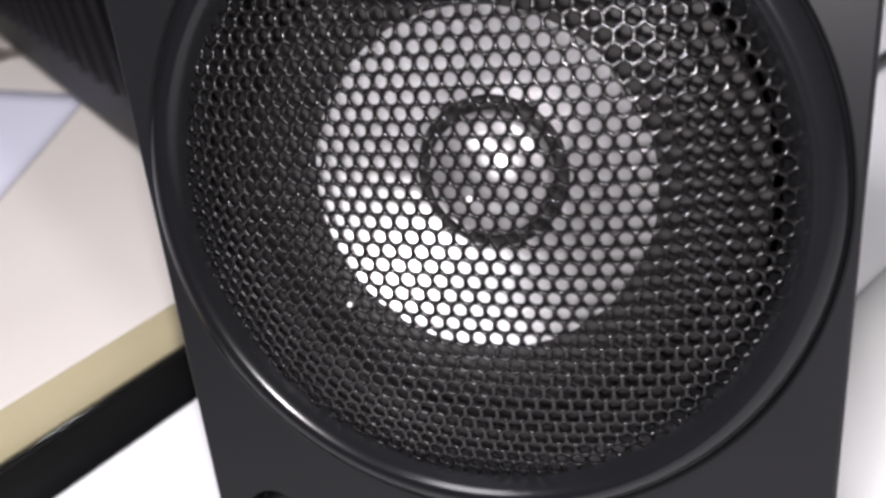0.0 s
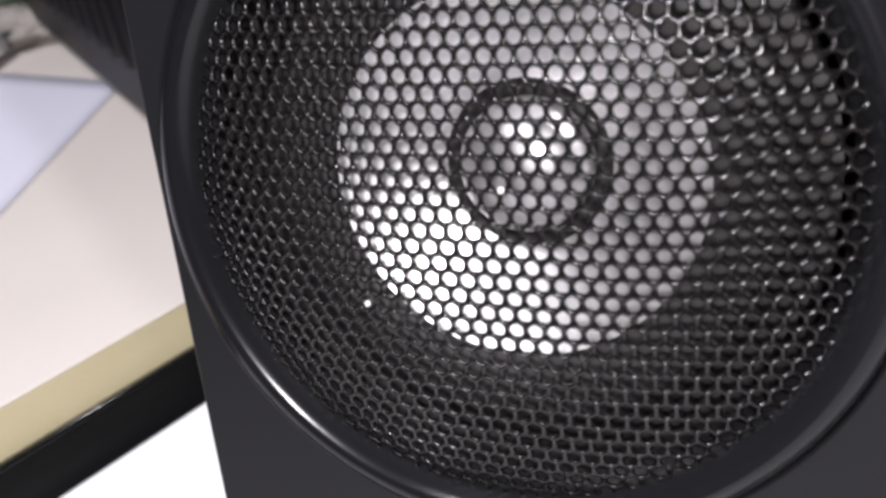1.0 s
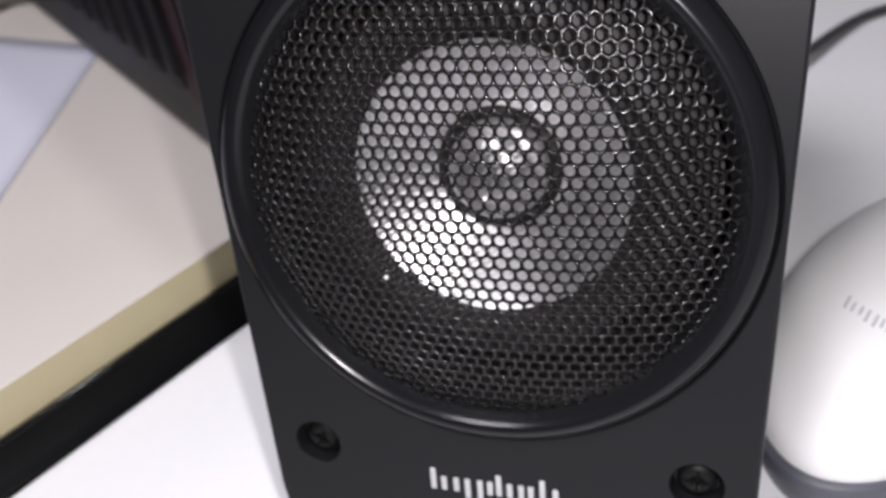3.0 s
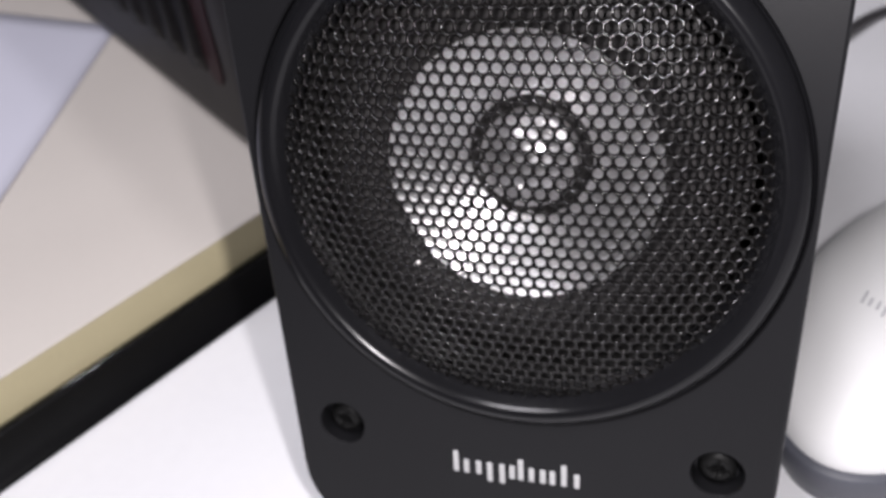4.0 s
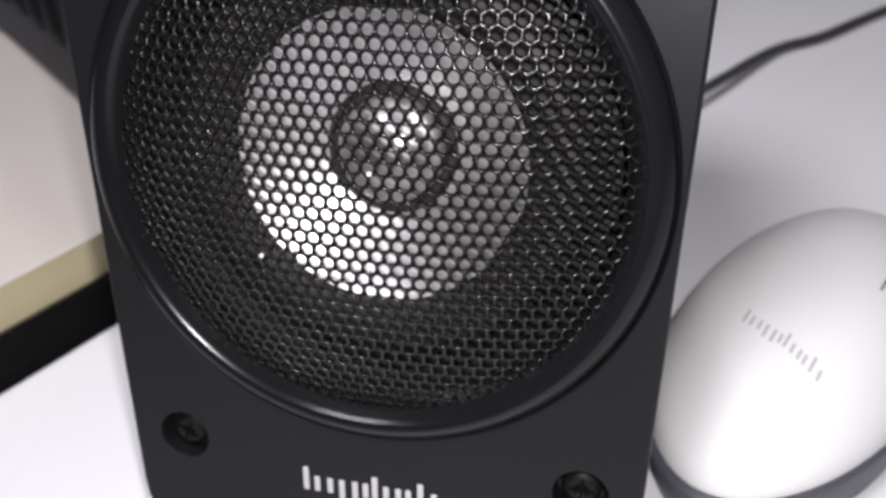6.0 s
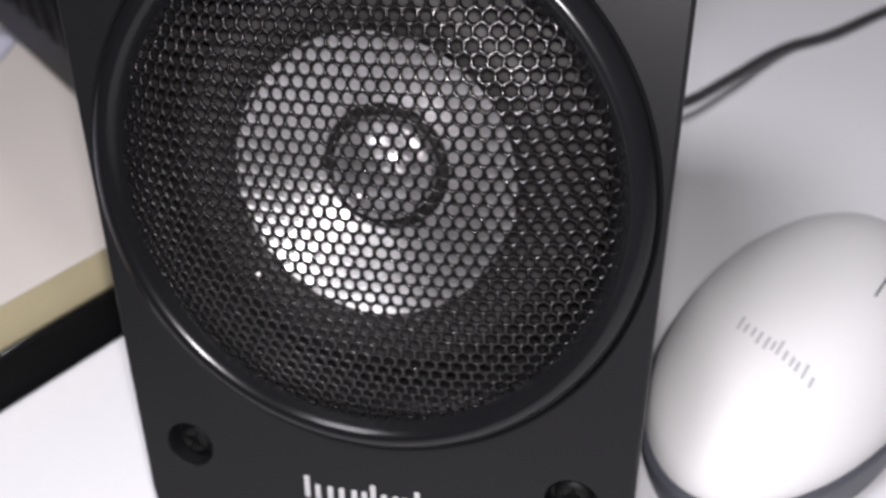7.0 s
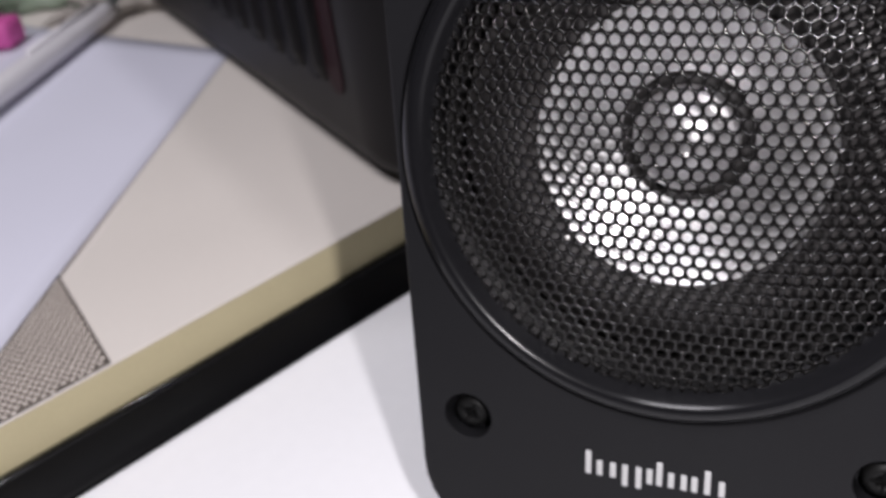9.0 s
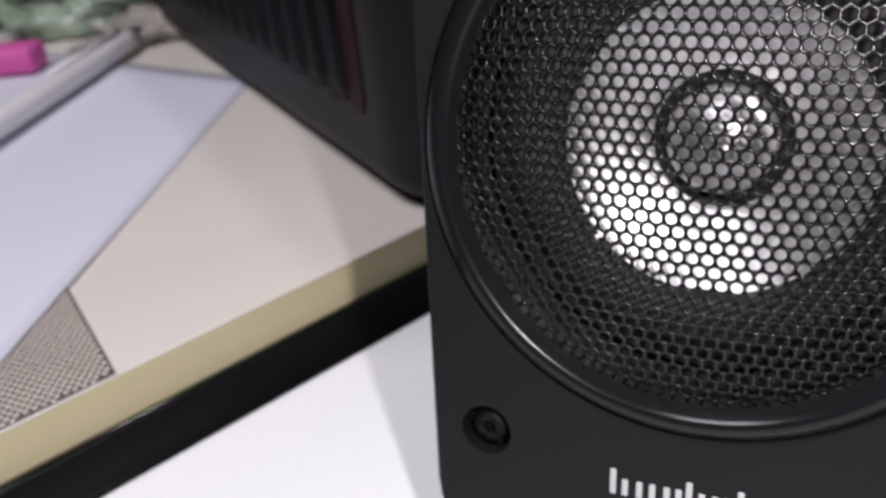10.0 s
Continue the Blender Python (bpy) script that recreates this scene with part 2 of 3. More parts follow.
def grille_mesh(pitch=0.00202, row=0.00178, hole=0.00076, dome=0.0058, power=3.0, turn=-0.5, off=(-0.00062, 0.0009)):
    """Perforated sheet: a six-sided cell round each hole, pressed to a shallow dome."""
    ns = 24
    ca, sa = math.cos(radians(turn)), math.sin(radians(turn))
    verts, faces, index = [], [], {}

    def at(x, z, down):
        q = math.hypot(x, z) / GRILLE_R
        return (x, -dome * (1 - q ** power) + down, z)

    def vert(x, z, down, key):
        key = key or (round(x, 6), round(z, 6))
        if key not in index:
            index[key] = len(verts)
            verts.append(at(x, z, down))
        return index[key]

    # the web is rounded: its slope grows from the ridge between two holes to the rim of each, and the ridge dips between its knots
    STEPS = [("web", f) for f in (0.0, 0.22, 0.45, 0.68, 0.86, 1.0)] + [("wall", 0.00008), ("wall", 0.00028)]
    rows = int(GRILLE_R / row) + 2
    tall = row / (pitch * 0.8660254)
    for j in range(-rows, rows + 1):
        for i in range(-rows, rows + 1):
            gx, gz = (i + 0.5 * (j % 2)) * pitch + off[0], j * row + off[1]
            x, z = gx * ca - gz * sa, gx * sa + gz * ca
            if math.hypot(x, z) > GRILLE_R + 0.0006:
                continue
            loops = []
            for level, (kind, f) in enumerate(STEPS):
                lp = []
                for k in range(ns):
                    aa = 2 * math.pi * k / ns
                    seg = (aa + radians(30)) % radians(60) - radians(30)
                    rr = pitch / 2 / math.cos(seg)
                    bx, bz = rr * math.cos(aa), rr * math.sin(aa) * tall
                    hx, hz = hole * math.cos(aa), hole * math.sin(aa)
                    width = math.hypot(bx - hx, bz - hz)
                    dip = 0.00007 * 0.5 * (1 + math.cos(math.pi * seg / radians(30)))
                    g = f if kind == "web" else 1.0
                    px, pz = bx + (hx - bx) * g, bz + (hz - bz) * g
                    down = dip * (1 - g) + 0.85 * width * g * g + (f if kind == "wall" else 0.0)
                    wx, wz = x + px * ca - pz * sa, z + px * sa + pz * ca
                    lp.append(vert(wx, wz, down, None if level == 0 else (i, j, level, k)))
                loops.append(lp)
            for a, b in zip(loops, loops[1:]):
                for k in range(ns):
                    faces.append((a[k], b[k], b[(k + 1) % ns], a[(k + 1) % ns]))
    me = bpy.data.meshes.new("grille")
    me.from_pydata(verts, [], faces)
    me.polygons.foreach_set("use_smooth", [True] * len(me.polygons))
    me.update()
    return me


def mark_bars(parent, x0, x1, z_low, z_x, z_tall, z_desc, depth, stroke):
    """Plain upright bars that stand for a printed mark."""
    w = x1 - x0
    for f, tall, low in ((0.00, 1, 0), (0.085, 0, 0), (0.185, 0, 0), (0.275, 0, 1), (0.375, 0, 1), (0.455, 0, 0), (0.525, 1, 0),
                         (0.61, 0, 0), (0.70, 0, 0), (0.775, 0, 0), (0.865, 1, 0), (0.965, 0, 0)):
        b = block(x0 + f * w, x0 + f * w + stroke, -depth, 0.0005, z_desc if low else z_low, z_tall if tall else z_x, stroke * 0.12, 1)
        part("printed_bar", b, M_PRINT, parent, smooth=False, m=LEAN)


def bore(ob, places, radius):
    """Cuts round holes along y through a part, with a small bevel at the mouth."""
    for x, z in places:
        bm = lathe([(0, -0.003), (radius + 0.0035, -0.003), (radius + 0.0003, -0.00015), (radius, 0.0003), (radius, 0.02), (0, 0.02)], 48)
        me = bpy.data.meshes.new("cutter")
        bm.transform(pose(x, 0, z))
        bm.to_mesh(me)
        bm.free()
        cutter = new("cutter", me)
        mod = ob.modifiers.new("bore", "BOOLEAN")
        mod.operation, mod.solver, mod.object = "DIFFERENCE", "EXACT", cutter
        mod.use_self = False
        bpy.context.view_layer.update()
        cut = bpy.data.meshes.new_from_object(ob.evaluated_get(bpy.context.evaluated_depsgraph_get()))
        ob.modifiers.clear()
        ob.data = cut
        bpy.data.objects.remove(cutter)


def build_speaker():
    s = thing("desktop_speaker", 0, 0.05, 0.0, "black plastic desktop speaker with round perforated grille, leaning back", "speaker")
    n = 192
    # front panel: flat face round the opening, soft outer edge
    circle = lambda r, d: [Vector((r * math.cos(2 * math.pi * k / n), d, r * math.sin(2 * math.pi * k / n))) for k in range(n)]
    full, inner = outline(n), outline(n, 0.0006)
    mid = outline(n, 0.0002)
    bm, _ = ring_mesh([circle(0.0423, 0.004), circle(0.0423, 0.0003), circle(0.04255, 0.0), shifted(inner, 0.0), shifted(mid, 0.0003),
                       shifted(full, 0.0008), shifted(full, 0.0040), circle(0.0423, 0.004)])
    bmesh.ops.remove_doubles(bm, verts=bm.verts, dist=1e-7)
    bmesh.ops.recalc_face_normals(bm, faces=bm.faces)
    panel = part("front_panel", bm, M_PANEL, s)
    bore(panel, [(-0.0324, -0.0473), (0.0324, -0.0473)], 0.0041)
    panel.data.transform(LEAN)
    sharp_edges(panel, 28)
    # cabinet: tapers to the back and stands flat on its feet
    bm, rings = ring_mesh([shifted(full, 0.0041, 0.995), shifted(full, 0.02, 0.97), shifted(full, 0.05, 0.86), shifted(full, 0.078, 0.76), shifted(outline(n, 0.006), 0.084, 0.74)])
    bm.faces.new(rings[-1])
    bmesh.ops.recalc_face_normals(bm, faces=bm.faces)
    bm.transform(LEAN)
    for v in bm.verts:
        v.co.z = max(v.co.z, 0.0035)
    part("cabinet", bm, M_BODY, s)
    for x in (-0.024, 0.024):
        for y in (0.030, 0.080):
            part("rubber_foot", lathe([(0.0, 0.0), (0.0045, 0.0), (0.005, 0.0006), (0.0045, 0.0042), (0, 0.0042)], 24), M_RUBBER, s, m=pose(x, y, 0, 90, 0, 0))
    # trim ring
    part("trim_ring", lathe([(0.0355, 0.0030), (0.0364, 0.0012), (0.0371, -0.0002), (0.0379, -0.0014), (0.0385, -0.0021), (0.0390, -0.0024),
                             (0.0396, -0.0024), (0.0404, -0.0020), (0.0412, -0.0013), (0.0417, -0.0006), (0.0419, 0.0004), (0.0420, 0.0009), (0.0422, 0.0009), (0.0423, 0.0030)], 192),
         M_TRIM, s, "glossy black ring", m=LEAN)
    # driver
    part("basket", lathe([(0.0372, 0.002), (0.0370, 0.012), (0.030, 0.020), (0.012, 0.030), (0, 0.030)], 96), M_HOLLOW, s, m=LEAN)
    part("surround", lathe([(0.0345, 0.0090), (0.0325, 0.0085), (0.0305, 0.0060), (0.0280, 0.0042), (0.0255, 0.0045), (0.0232, 0.0062), (0.0217, 0.0074)], 128), M_RUBBER, s, "black rubber surround", m=LEAN)
    part("cone", lathe([(0.0219, 0.0068), (0.0214, 0.0072), (0.0190, 0.0088), (0.0150, 0.0110), (0.0112, 0.0128), (0.0102, 0.0135)], 128), M_CONE, s, "silver grey cone", m=LEAN)
    part("cone_throat", lathe([(0.0103, 0.0134), (0.0098, 0.0150), (0.0084, 0.0152), (0.0080, 0.0140)], 96), M_RUBBER, s, m=LEAN)
    part("dust_cap", lathe([(0.0081, 0.0140), (0.0080, 0.0118), (0.0074, 0.0103), (0.0062, 0.0090), (0.0045, 0.0079), (0.0025, 0.0073), (0.0010, 0.0071), (0, 0.0071)], 96), M_CAP, s, "domed silver dust cap", m=LEAN)
    g = new("grille", grille_mesh())
    g.data.transform(LEAN)
    g.data.materials.append(M_GRILLE)
    g.parent = s
    g.matrix_parent_inverse = s.matrix_basis.inverted()
    tagged(g, "perforated black steel grille")
    # screws in round wells
    for x, r in ((-0.0324, 28), (0.0324, 4)):
        at = LEAN @ pose(x, 0, -0.0473)
        well = part("screw_well", lathe([(0.00412, 0.0001), (0.0041, 0.0044), (0.0040, 0.0046), (0.0, 0.0046)], 48), M_BODY, s, m=at)
        screw = part("screw", lathe([(0.0030, 0.0045), (0.0030, 0.0022), (0.0027, 0.0017), (0.0018, 0.0013), (0.0012, 0.0012), (0.0011, 0.0022), (0, 0.0022)], 36), M_SCREW, well, "small dark screw", m=at)
        # raised black bars put in the shade of a sunk cross recess
        for t in (0, 90):
            part("recess_shade_bar", block(-0.0019, 0.0019, 0.00108, 0.0016, -0.00022, 0.00022), M_RECESS_SHADE, well, smooth=False, m=at @ pose(0, 0, 0, 0, r + t, 0))
    mark_bars(s, -0.0118, 0.0102, -0.0541, -0.0513, -0.0498, -0.0553, 0.00012, 0.00095)
    # a dust speck on the mesh
    bm = bmesh.new()
    bmesh.ops.create_icosphere(bm, subdivisions=2, radius=0.00028)
    part("dust_glint_speck", bm, M_DUST_GLINT, s, m=LEAN @ pose(0.0060, -0.0040, -0.0212))
    bm = bmesh.new()
    bmesh.ops.create_icosphere(bm, subdivisions=2, radius=0.00034)
    part("dust_glint_speck", bm, M_DUST_GLINT, s, m=LEAN @ pose(-0.0138, -0.0050, -0.0115))
    # this pale speck is painted in for a glint on the mesh
    bm = bmesh.new()
    bmesh.ops.create_icosphere(bm, subdivisions=2, radius=0.00036)
    part("dust_glint_speck", bm, M_DUST_GLINT, s, m=LEAN @ pose(0.0027, -0.0057, 0.0020))
    return s


def sharp_edges(ob, deg):
    ob.data.set_sharp_from_angle(angle=radians(deg))


build_speaker()


# ---- mouse ----
def build_mouse():
    turn = 66.3
    cx, cy = 0.0706, 0.0724
    mtx = pose(cx, cy, 0, 0, 0, turn)
    mo = thing("computer_mouse", cx, cy, 0, "white rounded computer mouse with a slate grey base", "mouse")
    la, lb = 0.0497, 0.0254

    def rim(k, n, s=1.0):
        a = 2 * math.pi * k / n
        c, d = math.cos(a), math.sin(a)
        p = 1.93
        r = 1.0 / ((abs(c) ** p + abs(d) ** p) ** (1 / p))
        return r * c * la * s, r * d * lb * s

    def dome(levels, n=96):
        bm = bmesh.new()
        rings = []
        for s, z in levels:
            rings.append([bm.verts.new((*rim(k, n, s), z)) for k in range(n)])
        for a, b in zip(rings, rings[1:]):
            for k in range(n):
                bm.faces.new((a[k], a[(k + 1) % n], b[(k + 1) % n], b[k]))
        bm.faces.new(rings[-1])
        bm.faces.new(rings[0][::-1])
        bmesh.ops.recalc_face_normals(bm, faces=bm.faces)
        return bm

    part("base", dome([(0.93, 0.0), (0.955, 0.0006), (0.998, 0.006), (1.018, 0.0110), (1.012, 0.0116), (0.95, 0.0118)]), M_SLATE, mo, "slate grey base", m=mtx)
    lev = [(0.955, 0.0112), (0.978, 0.0115), (0.985, 0.0123)]
    for i in range(1, 22):
        s = 1 - i / 22
        lev.append((s * 0.985, 0.0123 + 0.0182 * (1 - s ** 2.4) ** 0.685))
    lev.append((0.01, 0.0305))
    shell = part("shell", dome(lev), M_SHELL, mo, "white satin plastic top shell", m=mtx)

    def height(x, y):
        p = 1.93
        s = (abs(x / la) ** p + abs(y / lb) ** p) ** (1 / p) / 0.985
        return 0.0123 + 0.0182 * max(0.0, 1 - s ** 2.4) ** 0.685

    def strip(x0, x1, y0, y1, lift, n=14):
        bm = bmesh.new()
        prev = None
        for i in range(n + 1):
            x = x0 + (x1 - x0) * i / n
            q = [bm.verts.new((x, y, height(x, y) + lift)) for y in (y0, y1)]
            if prev:
                bm.faces.new((prev[0], q[0], q[1], prev[1]))
            prev = q
        return bm

    part("button_seam", strip(0.0015, 0.030, -0.0119, -0.0115, 0.00015), M_SEAM, shell, m=mtx)
    # plain bars for the printed mark, across the mouse's back
    for f, tall, low in ((0.0, 1, 0), (0.09, 0, 0), (0.19, 0, 0), (0.28, 0, 1), (0.38, 0, 1), (0.46, 0, 0), (0.53, 1, 0), (0.62, 0, 0), (0.71, 0, 0), (0.78, 0, 0), (0.87, 1, 0), (0.97, 0, 0)):
        x, y = -0.0213 - 0.0052 * f, 0.0060 - 0.0163 * f
        bm = strip(x - (0.0008 if low else 0.0), x + (0.0033 if tall else 0.0022), y - 0.00028, y + 0.00028, 0.00014, 5)
        part("printed_bar", bm, M_PRINT2, shell, m=mtx)


build_mouse()


# ---- cable ----
tagged(part("audio_cable", tube(spline([(0.002, 0.118, 0.022), (0.0155, 0.1495, 0.0132), (0.0291, 0.1802, 0.0093), (0.0424, 0.1946, 0.0063), (0.0559, 0.2168, 0.0050), (0.0659, 0.2357, 0.0036),
                                        (0.0768, 0.2528, 0.0022), (0.0911, 0.2645, 0.0022), (0.1139, 0.292, 0.0020), (0.145, 0.325, 0.0020), (0.20, 0.355, 0.0020), (0.30, 0.39, 0.002), (0.48, 0.41, 0.002)]), 0.0018, 14), M_CABLE),
       "thin dark grey cable lying on the desk", "cable")

# ---- notebook on a black folder ----
ALONG, OUT = Vector((0.425, 0.905, 0)), Vector((0.905, -0.425, 0))


def on_book(a, inward, z):
    """A place by its way along the page edge, its way in from that edge's top, and its height."""
    return OUT * (-0.1167 - inward) + ALONG * a + Vector((0, 0, z))


def extruded(profile, a0, a1, n=1):
    """A section of (inward, height) pairs drawn along the page edge."""
    bm = bmesh.new()
    rows = [[bm.verts.new(on_book(a0 + (a1 - a0) * i / n, d, z)) for d, z in profile] for i in range(n + 1)]
    m = len(profile)
    for r, s in zip(rows, rows[1:]):
        for k in range(m):
            bm.faces.new((r[k], s[k], s[(k + 1) % m], r[(k + 1) % m]))
    bm.faces.new(rows[0])
    bm.faces.new(rows[-1][::-1])
    bmesh.ops.recalc_face_normals(bm, faces=bm.faces)
    return bm


BOOK_TOP = 0.0181
folder = thing("folder", -0.25, 0.15, 0.0, "glossy black folder lying on the desk under a notebook", "folder")
part("folder_cover", extruded([(-0.0113, 0.0), (-0.0116, 0.0005), (-0.0114, 0.0012), (-0.0105, 0.0020), (-0.0085, 0.0030), (-0.0060, 0.0040), (-0.0035, 0.0048), (-0.0015, 0.0053),
                               (0.0004, 0.0055), (0.0004, 0.0025), (0.37, 0.0025), (0.37, 0.0)], -0.32, 0.24, 1), M_LACQUER, folder)
part("raised_edge", tube([on_book(-0.31 + 0.054 * k, -0.0002, 0.0054) for k in range(11)], 0.0011, 24), M_GLOSS, folder)
book = thing("notebook", -0.25, 0.15, 0.0026, "large thick notebook with cream page edges and beige cover", "notebook")
part("back_board", extruded([(0.0010, 0.0026), (0.0006, 0.0030), (0.0005, 0.0058), (0.0010, 0.00615), (0.352, 0.00615), (0.352, 0.0026)], -0.302, 0.212, 1), M_LACQUER, book, "black back board", smooth=False)
part("page_block", extruded([(0.0008, 0.0062), (0.0006, 0.0168), (0.0004, 0.0174), (0.352, 0.0174), (0.352, 0.0062)], -0.30, 0.21, 1), M_PAGES, book, "cream page edges", smooth=False)
part("cover", extruded([(0.0004, 0.01745), (0.0, 0.0176), (0.0, 0.0179), (0.0004, 0.0181), (0.355, 0.0181), (0.355, 0.01745)], -0.302, 0.212, 1), M_COVER, book, "smooth beige cover", smooth=False)
# woven cloth corner: bounded by the page edge and by the cover sheet's edge
C0, C1 = Vector((-0.1213, 0.0164, 0)), Vector((-0.1620, 0.0452, 0))
cdir = (C1 - C0).normalized()
cnorm = Vector((cdir.y, -cdir.x, 0))
if cnorm.y > 0:
    cnorm = -cnorm


def cloth_weave(pitch=0.00150, count=46):
    bm = bmesh.new()
    for i in range(count * 2):
        for j in range(count):
            p = C0 - cdir * 0.075 + cdir * (i * pitch) + cnorm * ((j + 0.6 + 0.5 * (i % 2)) * pitch * 1.25)
            d = -(p.dot(OUT)) - 0.1167
            if d < 0.0006 or d > 0.07 or (p - C0).dot(cnorm) < 0.0004:
                continue
            u, w = cdir * pitch * 0.31, cnorm * pitch * 0.37
            z = Vector((0, 0, BOOK_TOP + 0.0003))
            lift = Vector((0, 0, 0.00035))
            lo = [bm.verts.new(p + s * u + t * w + z) for s, t in ((-1, -1), (1, -1), (1, 1), (-1, 1))]
            hi = [bm.verts.new(p + 0.65 * s * u + 0.75 * t * w + z + lift) for s, t in ((-1, -1), (1, -1), (1, 1), (-1, 1))]
            bm.faces.new(hi)
            for k in range(4):
                bm.faces.new((lo[k], lo[(k + 1) % 4], hi[(k + 1) % 4], hi[k]))
    bmesh.ops.recalc_face_normals(bm, faces=bm.faces)
    return bm


def to_edge(p, direction):
    """Where a line on the cover meets the page edge."""
    k = (-0.1167 - 0.0003 - p.dot(OUT)) / direction.dot(OUT)
    return p + direction * k


e0 = to_edge(C0, cdir)
e1 = on_book(-0.29, 0.0003, 0)
bed = part("cloth_corner", prism([(e0.x, e0.y), (C1.x, C1.y), (C1.x - 0.06, C1.y - 0.02), (on_book(-0.29, 0.12, 0).x, on_book(-0.29, 0.12, 0).y), (e1.x, e1.y)], BOOK_TOP + 0.00005, BOOK_TOP + 0.0003),
           M_WEAVEBED, book, "brown woven cloth corner", smooth=False)
tagged(part("thread", cloth_weave(), M_WEAVE, bed, smooth=False), kind="stuff")


def paper_sheet():
    """A sheet lying on the notebook, its edges slightly raised."""
    tr, br, bl, tl = Vector((-0.2085, 0.2035, 0)), Vector((-0.1313, -0.050, 0)), Vector((-0.36, -0.09, 0)), Vector((-0.375, 0.236, 0))
    bm = bmesh.new()
    n = 24
    grid = []
    for i in range(n + 1):
        row = []
        for j in range(n + 1):
            u, v = i / n, j / n
            p = (tl * (1 - u) + tr * u) * (1 - v) + (bl * (1 - u) + br * u) * v
            z = BOOK_TOP + 0.0005 + 0.0007 * min(1.0, max(0.0, (v - 0.4) / 0.2)) + 0.00012 * math.sin(7 * u + 3 * v)
            row.append((p.x, p.y, z))
        grid.append(row)
    top_v = [[bm.verts.new(p) for p in row] for row in grid]
    low_v = [[bm.verts.new((p[0], p[1], p[2] - 0.0003)) for p in row] for row in grid]
    for i in range(n):
        for j in range(n):
            bm.faces.new((top_v[i][j], top_v[i + 1][j], top_v[i + 1][j + 1], top_v[i][j + 1]))
            bm.faces.new((low_v[i][j], low_v[i][j + 1], low_v[i + 1][j + 1], low_v[i + 1][j]))
    for i in range(n):
        bm.faces.new((top_v[i][0], low_v[i][0], low_v[i + 1][0], top_v[i + 1][0]))
        bm.faces.new((top_v[i][n], top_v[i + 1][n], low_v[i + 1][n], low_v[i][n]))
        bm.faces.new((top_v[0][i], top_v[0][i + 1], low_v[0][i + 1], low_v[0][i]))
        bm.faces.new((top_v[n][i], low_v[n][i], low_v[n][i + 1], top_v[n][i + 1]))
    bmesh.ops.recalc_face_normals(bm, faces=bm.faces)
    return bm


tagged(part("paper_sheet", paper_sheet(), M_PAPER), "loose bluish white sheet of paper on the notebook", "paper")


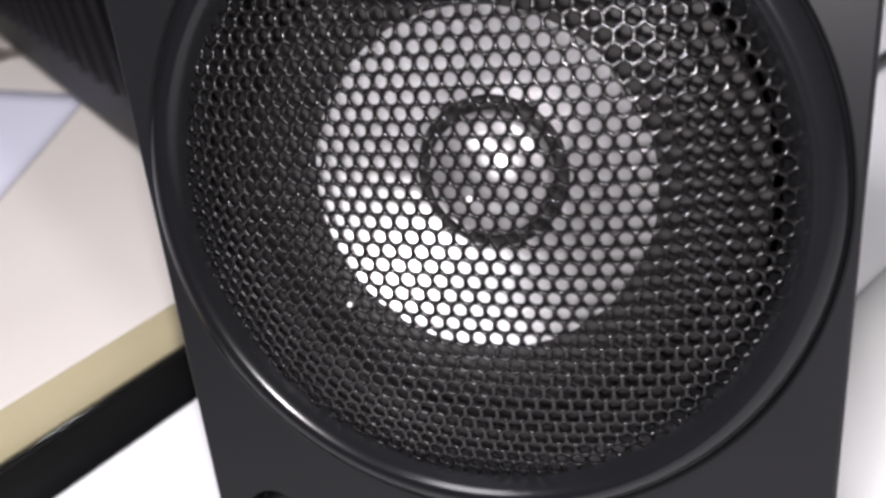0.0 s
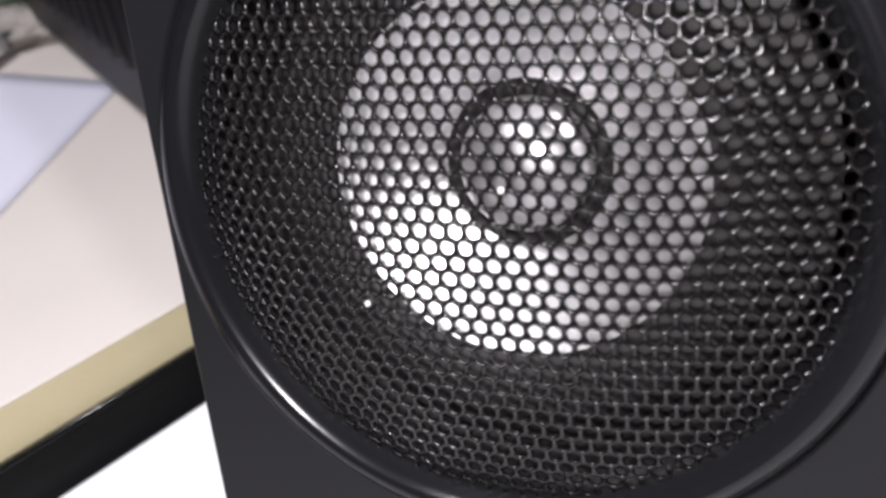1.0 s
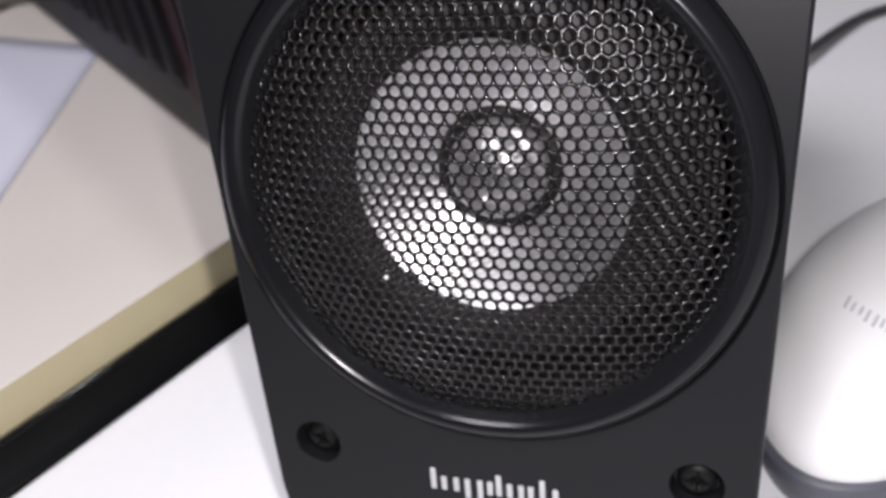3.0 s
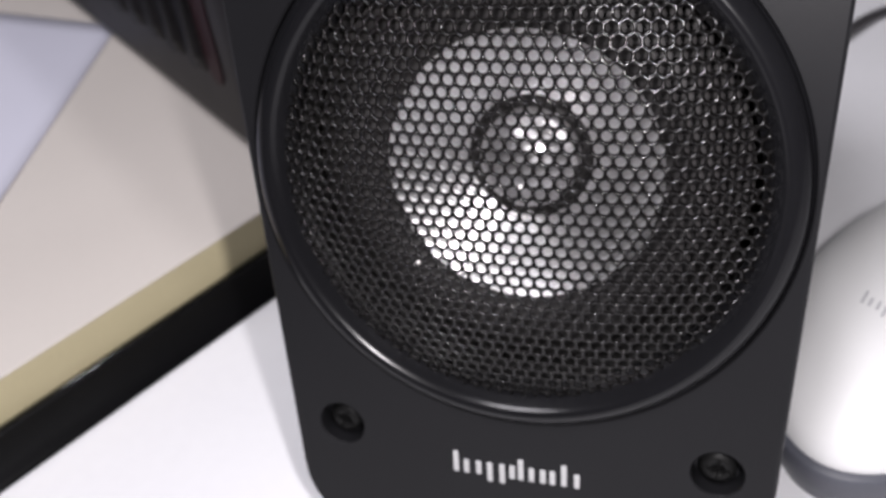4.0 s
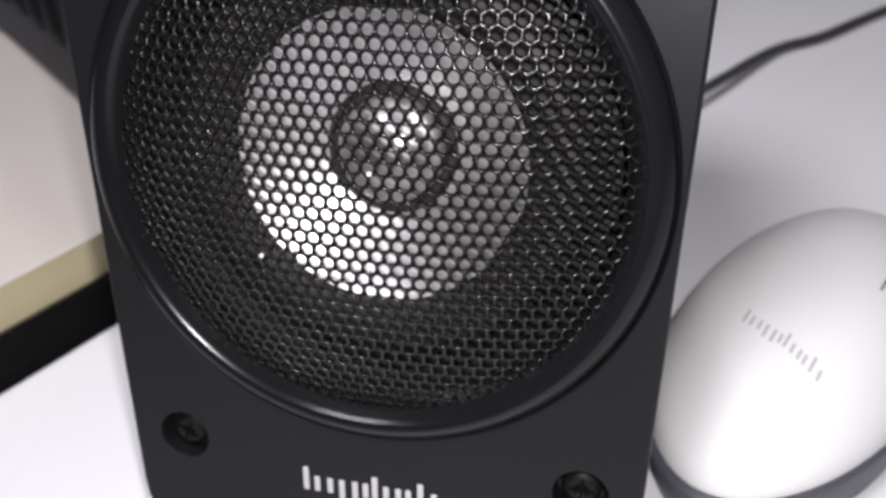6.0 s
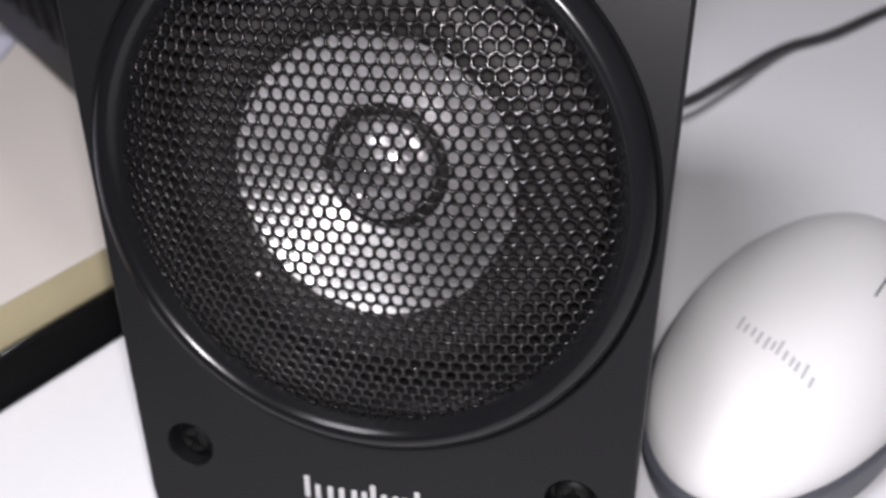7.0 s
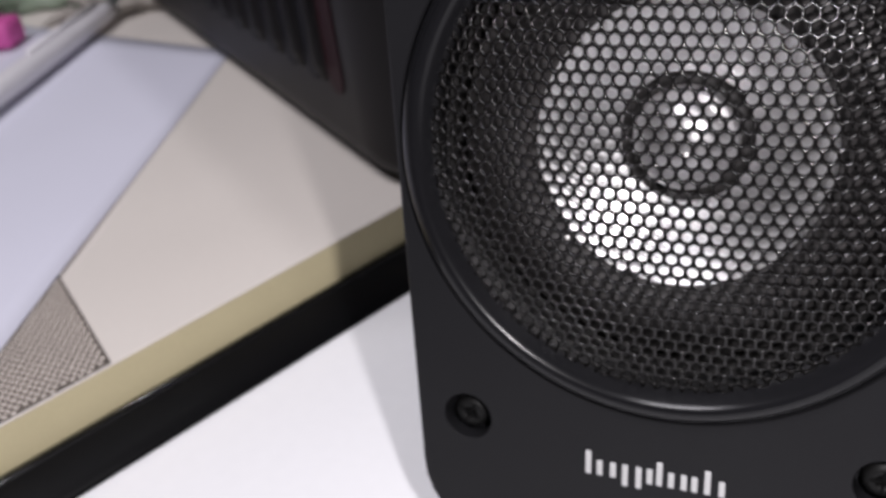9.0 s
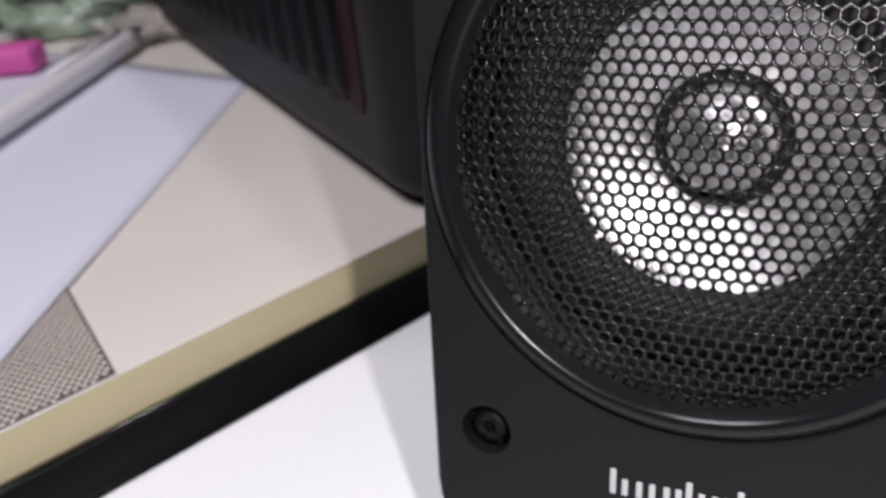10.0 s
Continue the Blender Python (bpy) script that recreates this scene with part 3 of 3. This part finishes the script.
# ---- ribbed dark device standing on the notebook ----
def build_device():
    d1, d2 = Vector((-0.784, 0.621, 0)), Vector((0.621, 0.784, 0))
    c0 = Vector((0.0094, 0.0119, 0)) + d1 * 0.1195 + d2 * 0.0047
    dv = thing("ribbed_device", *(c0 + d1 * 0.12 + d2 * 0.05), "dark grey plastic device with ribbed side on the notebook", "device")
    dv.location.z = BOOK_TOP
    z0, z1, foot_round = BOOK_TOP + 0.0016, 0.19, 0.012
    frame_m = Matrix(((d1.x, d2.x, 0, 0), (d1.y, d2.y, 0, 0), (0, 0, 1, 0), (0, 0, 0, 1)))

    def plan(inset):
        """The hull's outline in plan: a long box with well rounded upright corners."""
        pts = []
        for cx, cy, r, start in ((0.30, 0.12, 0.022, 0), (0.0, 0.12, 0.022, 90), (0.0, 0.0, 0.022, 180), (0.30, 0.0, 0.022, 270)):
            mx, my = (cx - r if cx else r), (cy - r if cy else r)
            for k in range(13):
                a = radians(start + 90 * k / 12)
                pts.append(c0 + d1 * (mx + (r - inset) * math.cos(a)) + d2 * (my + (r - inset) * math.sin(a)))
        return pts

    loops = []
    for k in range(9):
        a = radians(90 * k / 8)
        loops.append([p + Vector((0, 0, z0 + foot_round * (1 - math.sin(a)))) for p in plan(foot_round * (1 - math.cos(a)))])
    loops = loops[::-1]
    loops += [[p + Vector((0, 0, z)) for p in plan(i)] for z, i in ((z1 - 0.004, 0.0), (z1 - 0.0012, 0.0012), (z1, 0.004))]
    bm, rings = ring_mesh(loops)
    bm.faces.new(rings[0][::-1])
    bm.faces.new(rings[-1])
    bmesh.ops.recalc_face_normals(bm, faces=bm.faces)
    hull = part("hull", bm, M_DEVICE, dv)
    sharp_edges(hull, 50)
    for s in (0.04, 0.26):
        for w in (0.03, 0.09):
            p = c0 + d1 * s + d2 * w
            part("rubber_foot", lathe([(0, 0), (0.006, 0), (0.0065, 0.0004), (0.0065, 0.0009), (0, 0.0009)], 24), M_DEVICE2, dv, m=pose(p.x, p.y, BOOK_TOP + 0.0008, 90, 0, 0))
    # upright slots with rounded lower ends, their shade put in as dark raised plates, and ribs between them, along the
    # long side
    low = 0.043
    for k in range(15):
        m = Matrix.Translation(c0 + d1 * (0.032 + 0.0165 * k)) @ frame_m
        half = 0.0050
        outline_pts = [(half * math.cos(radians(a)), low + half + half * math.sin(radians(a))) for a in range(180, 361, 15)] + [(half, z1 - 0.012), (-half, z1 - 0.012)]
        bm = bmesh.new()
        front = [bm.verts.new((x, -0.0005, z)) for x, z in outline_pts]
        rear = [bm.verts.new((x, 0.004, z)) for x, z in outline_pts]
        bm.faces.new(front)
        bm.faces.new(rear[::-1])
        for i in range(len(front)):
            j = (i + 1) % len(front)
            bm.faces.new((front[i], front[j], rear[j], rear[i]))
        bmesh.ops.recalc_face_normals(bm, faces=bm.faces)
        part("slot_shade_plate", bm, M_MAROON if k == 0 else M_DEVICE2, dv, smooth=False, m=m)
        pts = [(0.0083, 0.0006, low + 0.002), (0.0083, -0.0004, low + 0.007), (0.0083, -0.0004, z1 - 0.012)]
        part("rib", tube(pts, [0.0014, 0.0026, 0.0026], 14), M_DEVICE, dv, m=m)


build_device()


# ---- pen, rubber and film at the notebook's far side ----
def build_pen():
    a, b = Vector((-0.2616, 0.1007, 0.0249)), Vector((-0.2985, 0.246, 0.0249))
    pen = thing("pen", *((a + b) / 2), "white plastic pen with a dark end, lying on the paper", "pen")
    pen.location.z = BOOK_TOP + 0.001
    d = (b - a).normalized()
    q = [a + (b - a) * t for t in (0, 0.02, 0.5, 0.88, 0.93)]
    part("barrel", tube(q, [0.0042, 0.0048, 0.0050, 0.0048, 0.0040], 20), M_PEN, pen)
    part("end_plug", tube([a + (b - a) * 0.92, a + (b - a) * 0.98, b], [0.0037, 0.0036, 0.0030], 16), M_PENCAP, pen, "dark end plug")
    part("clip", tube([a + (b - a) * 0.45 + Vector((0, 0, 0.0056)), a + (b - a) * 0.86 + Vector((0, 0, 0.0056))], 0.0014, 8), M_PEN, pen)


build_pen()
tagged(part("eraser", block(-0.022, 0.022, -0.009, 0.009, 0, 0.012, 0.003, 3), M_PINK, m=pose(-0.343, 0.197, BOOK_TOP + 0.0015, 0, 0, 20)), "small bright pink rubber eraser on the paper", "eraser")


def crumple(seed, rx, ry, rz, rough):
    bm = bmesh.new()
    bmesh.ops.create_icosphere(bm, subdivisions=5, radius=1)
    for v in bm.verts:
        p = v.co.copy()
        f = 1 + rough * (noise.noise(p * 2.1 + Vector((seed, 0, 0))) + 0.6 * abs(noise.noise(p * 5 + Vector((0, seed, 0)))) + 0.3 * noise.noise(p * 11))
        v.co = Vector((p.x * rx * f, p.y * ry * f, max(0.0, p.z * rz * f + rz * 0.5)))
    return bm


tagged(part("plastic_bag", crumple(3, 0.075, 0.045, 0.028, 0.6), M_BAG, m=pose(-0.375, 0.300, BOOK_TOP, 0, 0, 25)), "crumpled grey green plastic bag", "bag")
tagged(part("paper_scrap", crumple(9, 0.028, 0.016, 0.008, 0.7), M_TWIG, m=pose(-0.300, 0.262, BOOK_TOP + 0.0005, 0, 0, 50)), "small crumpled grey brown paper scrap", "scrap")
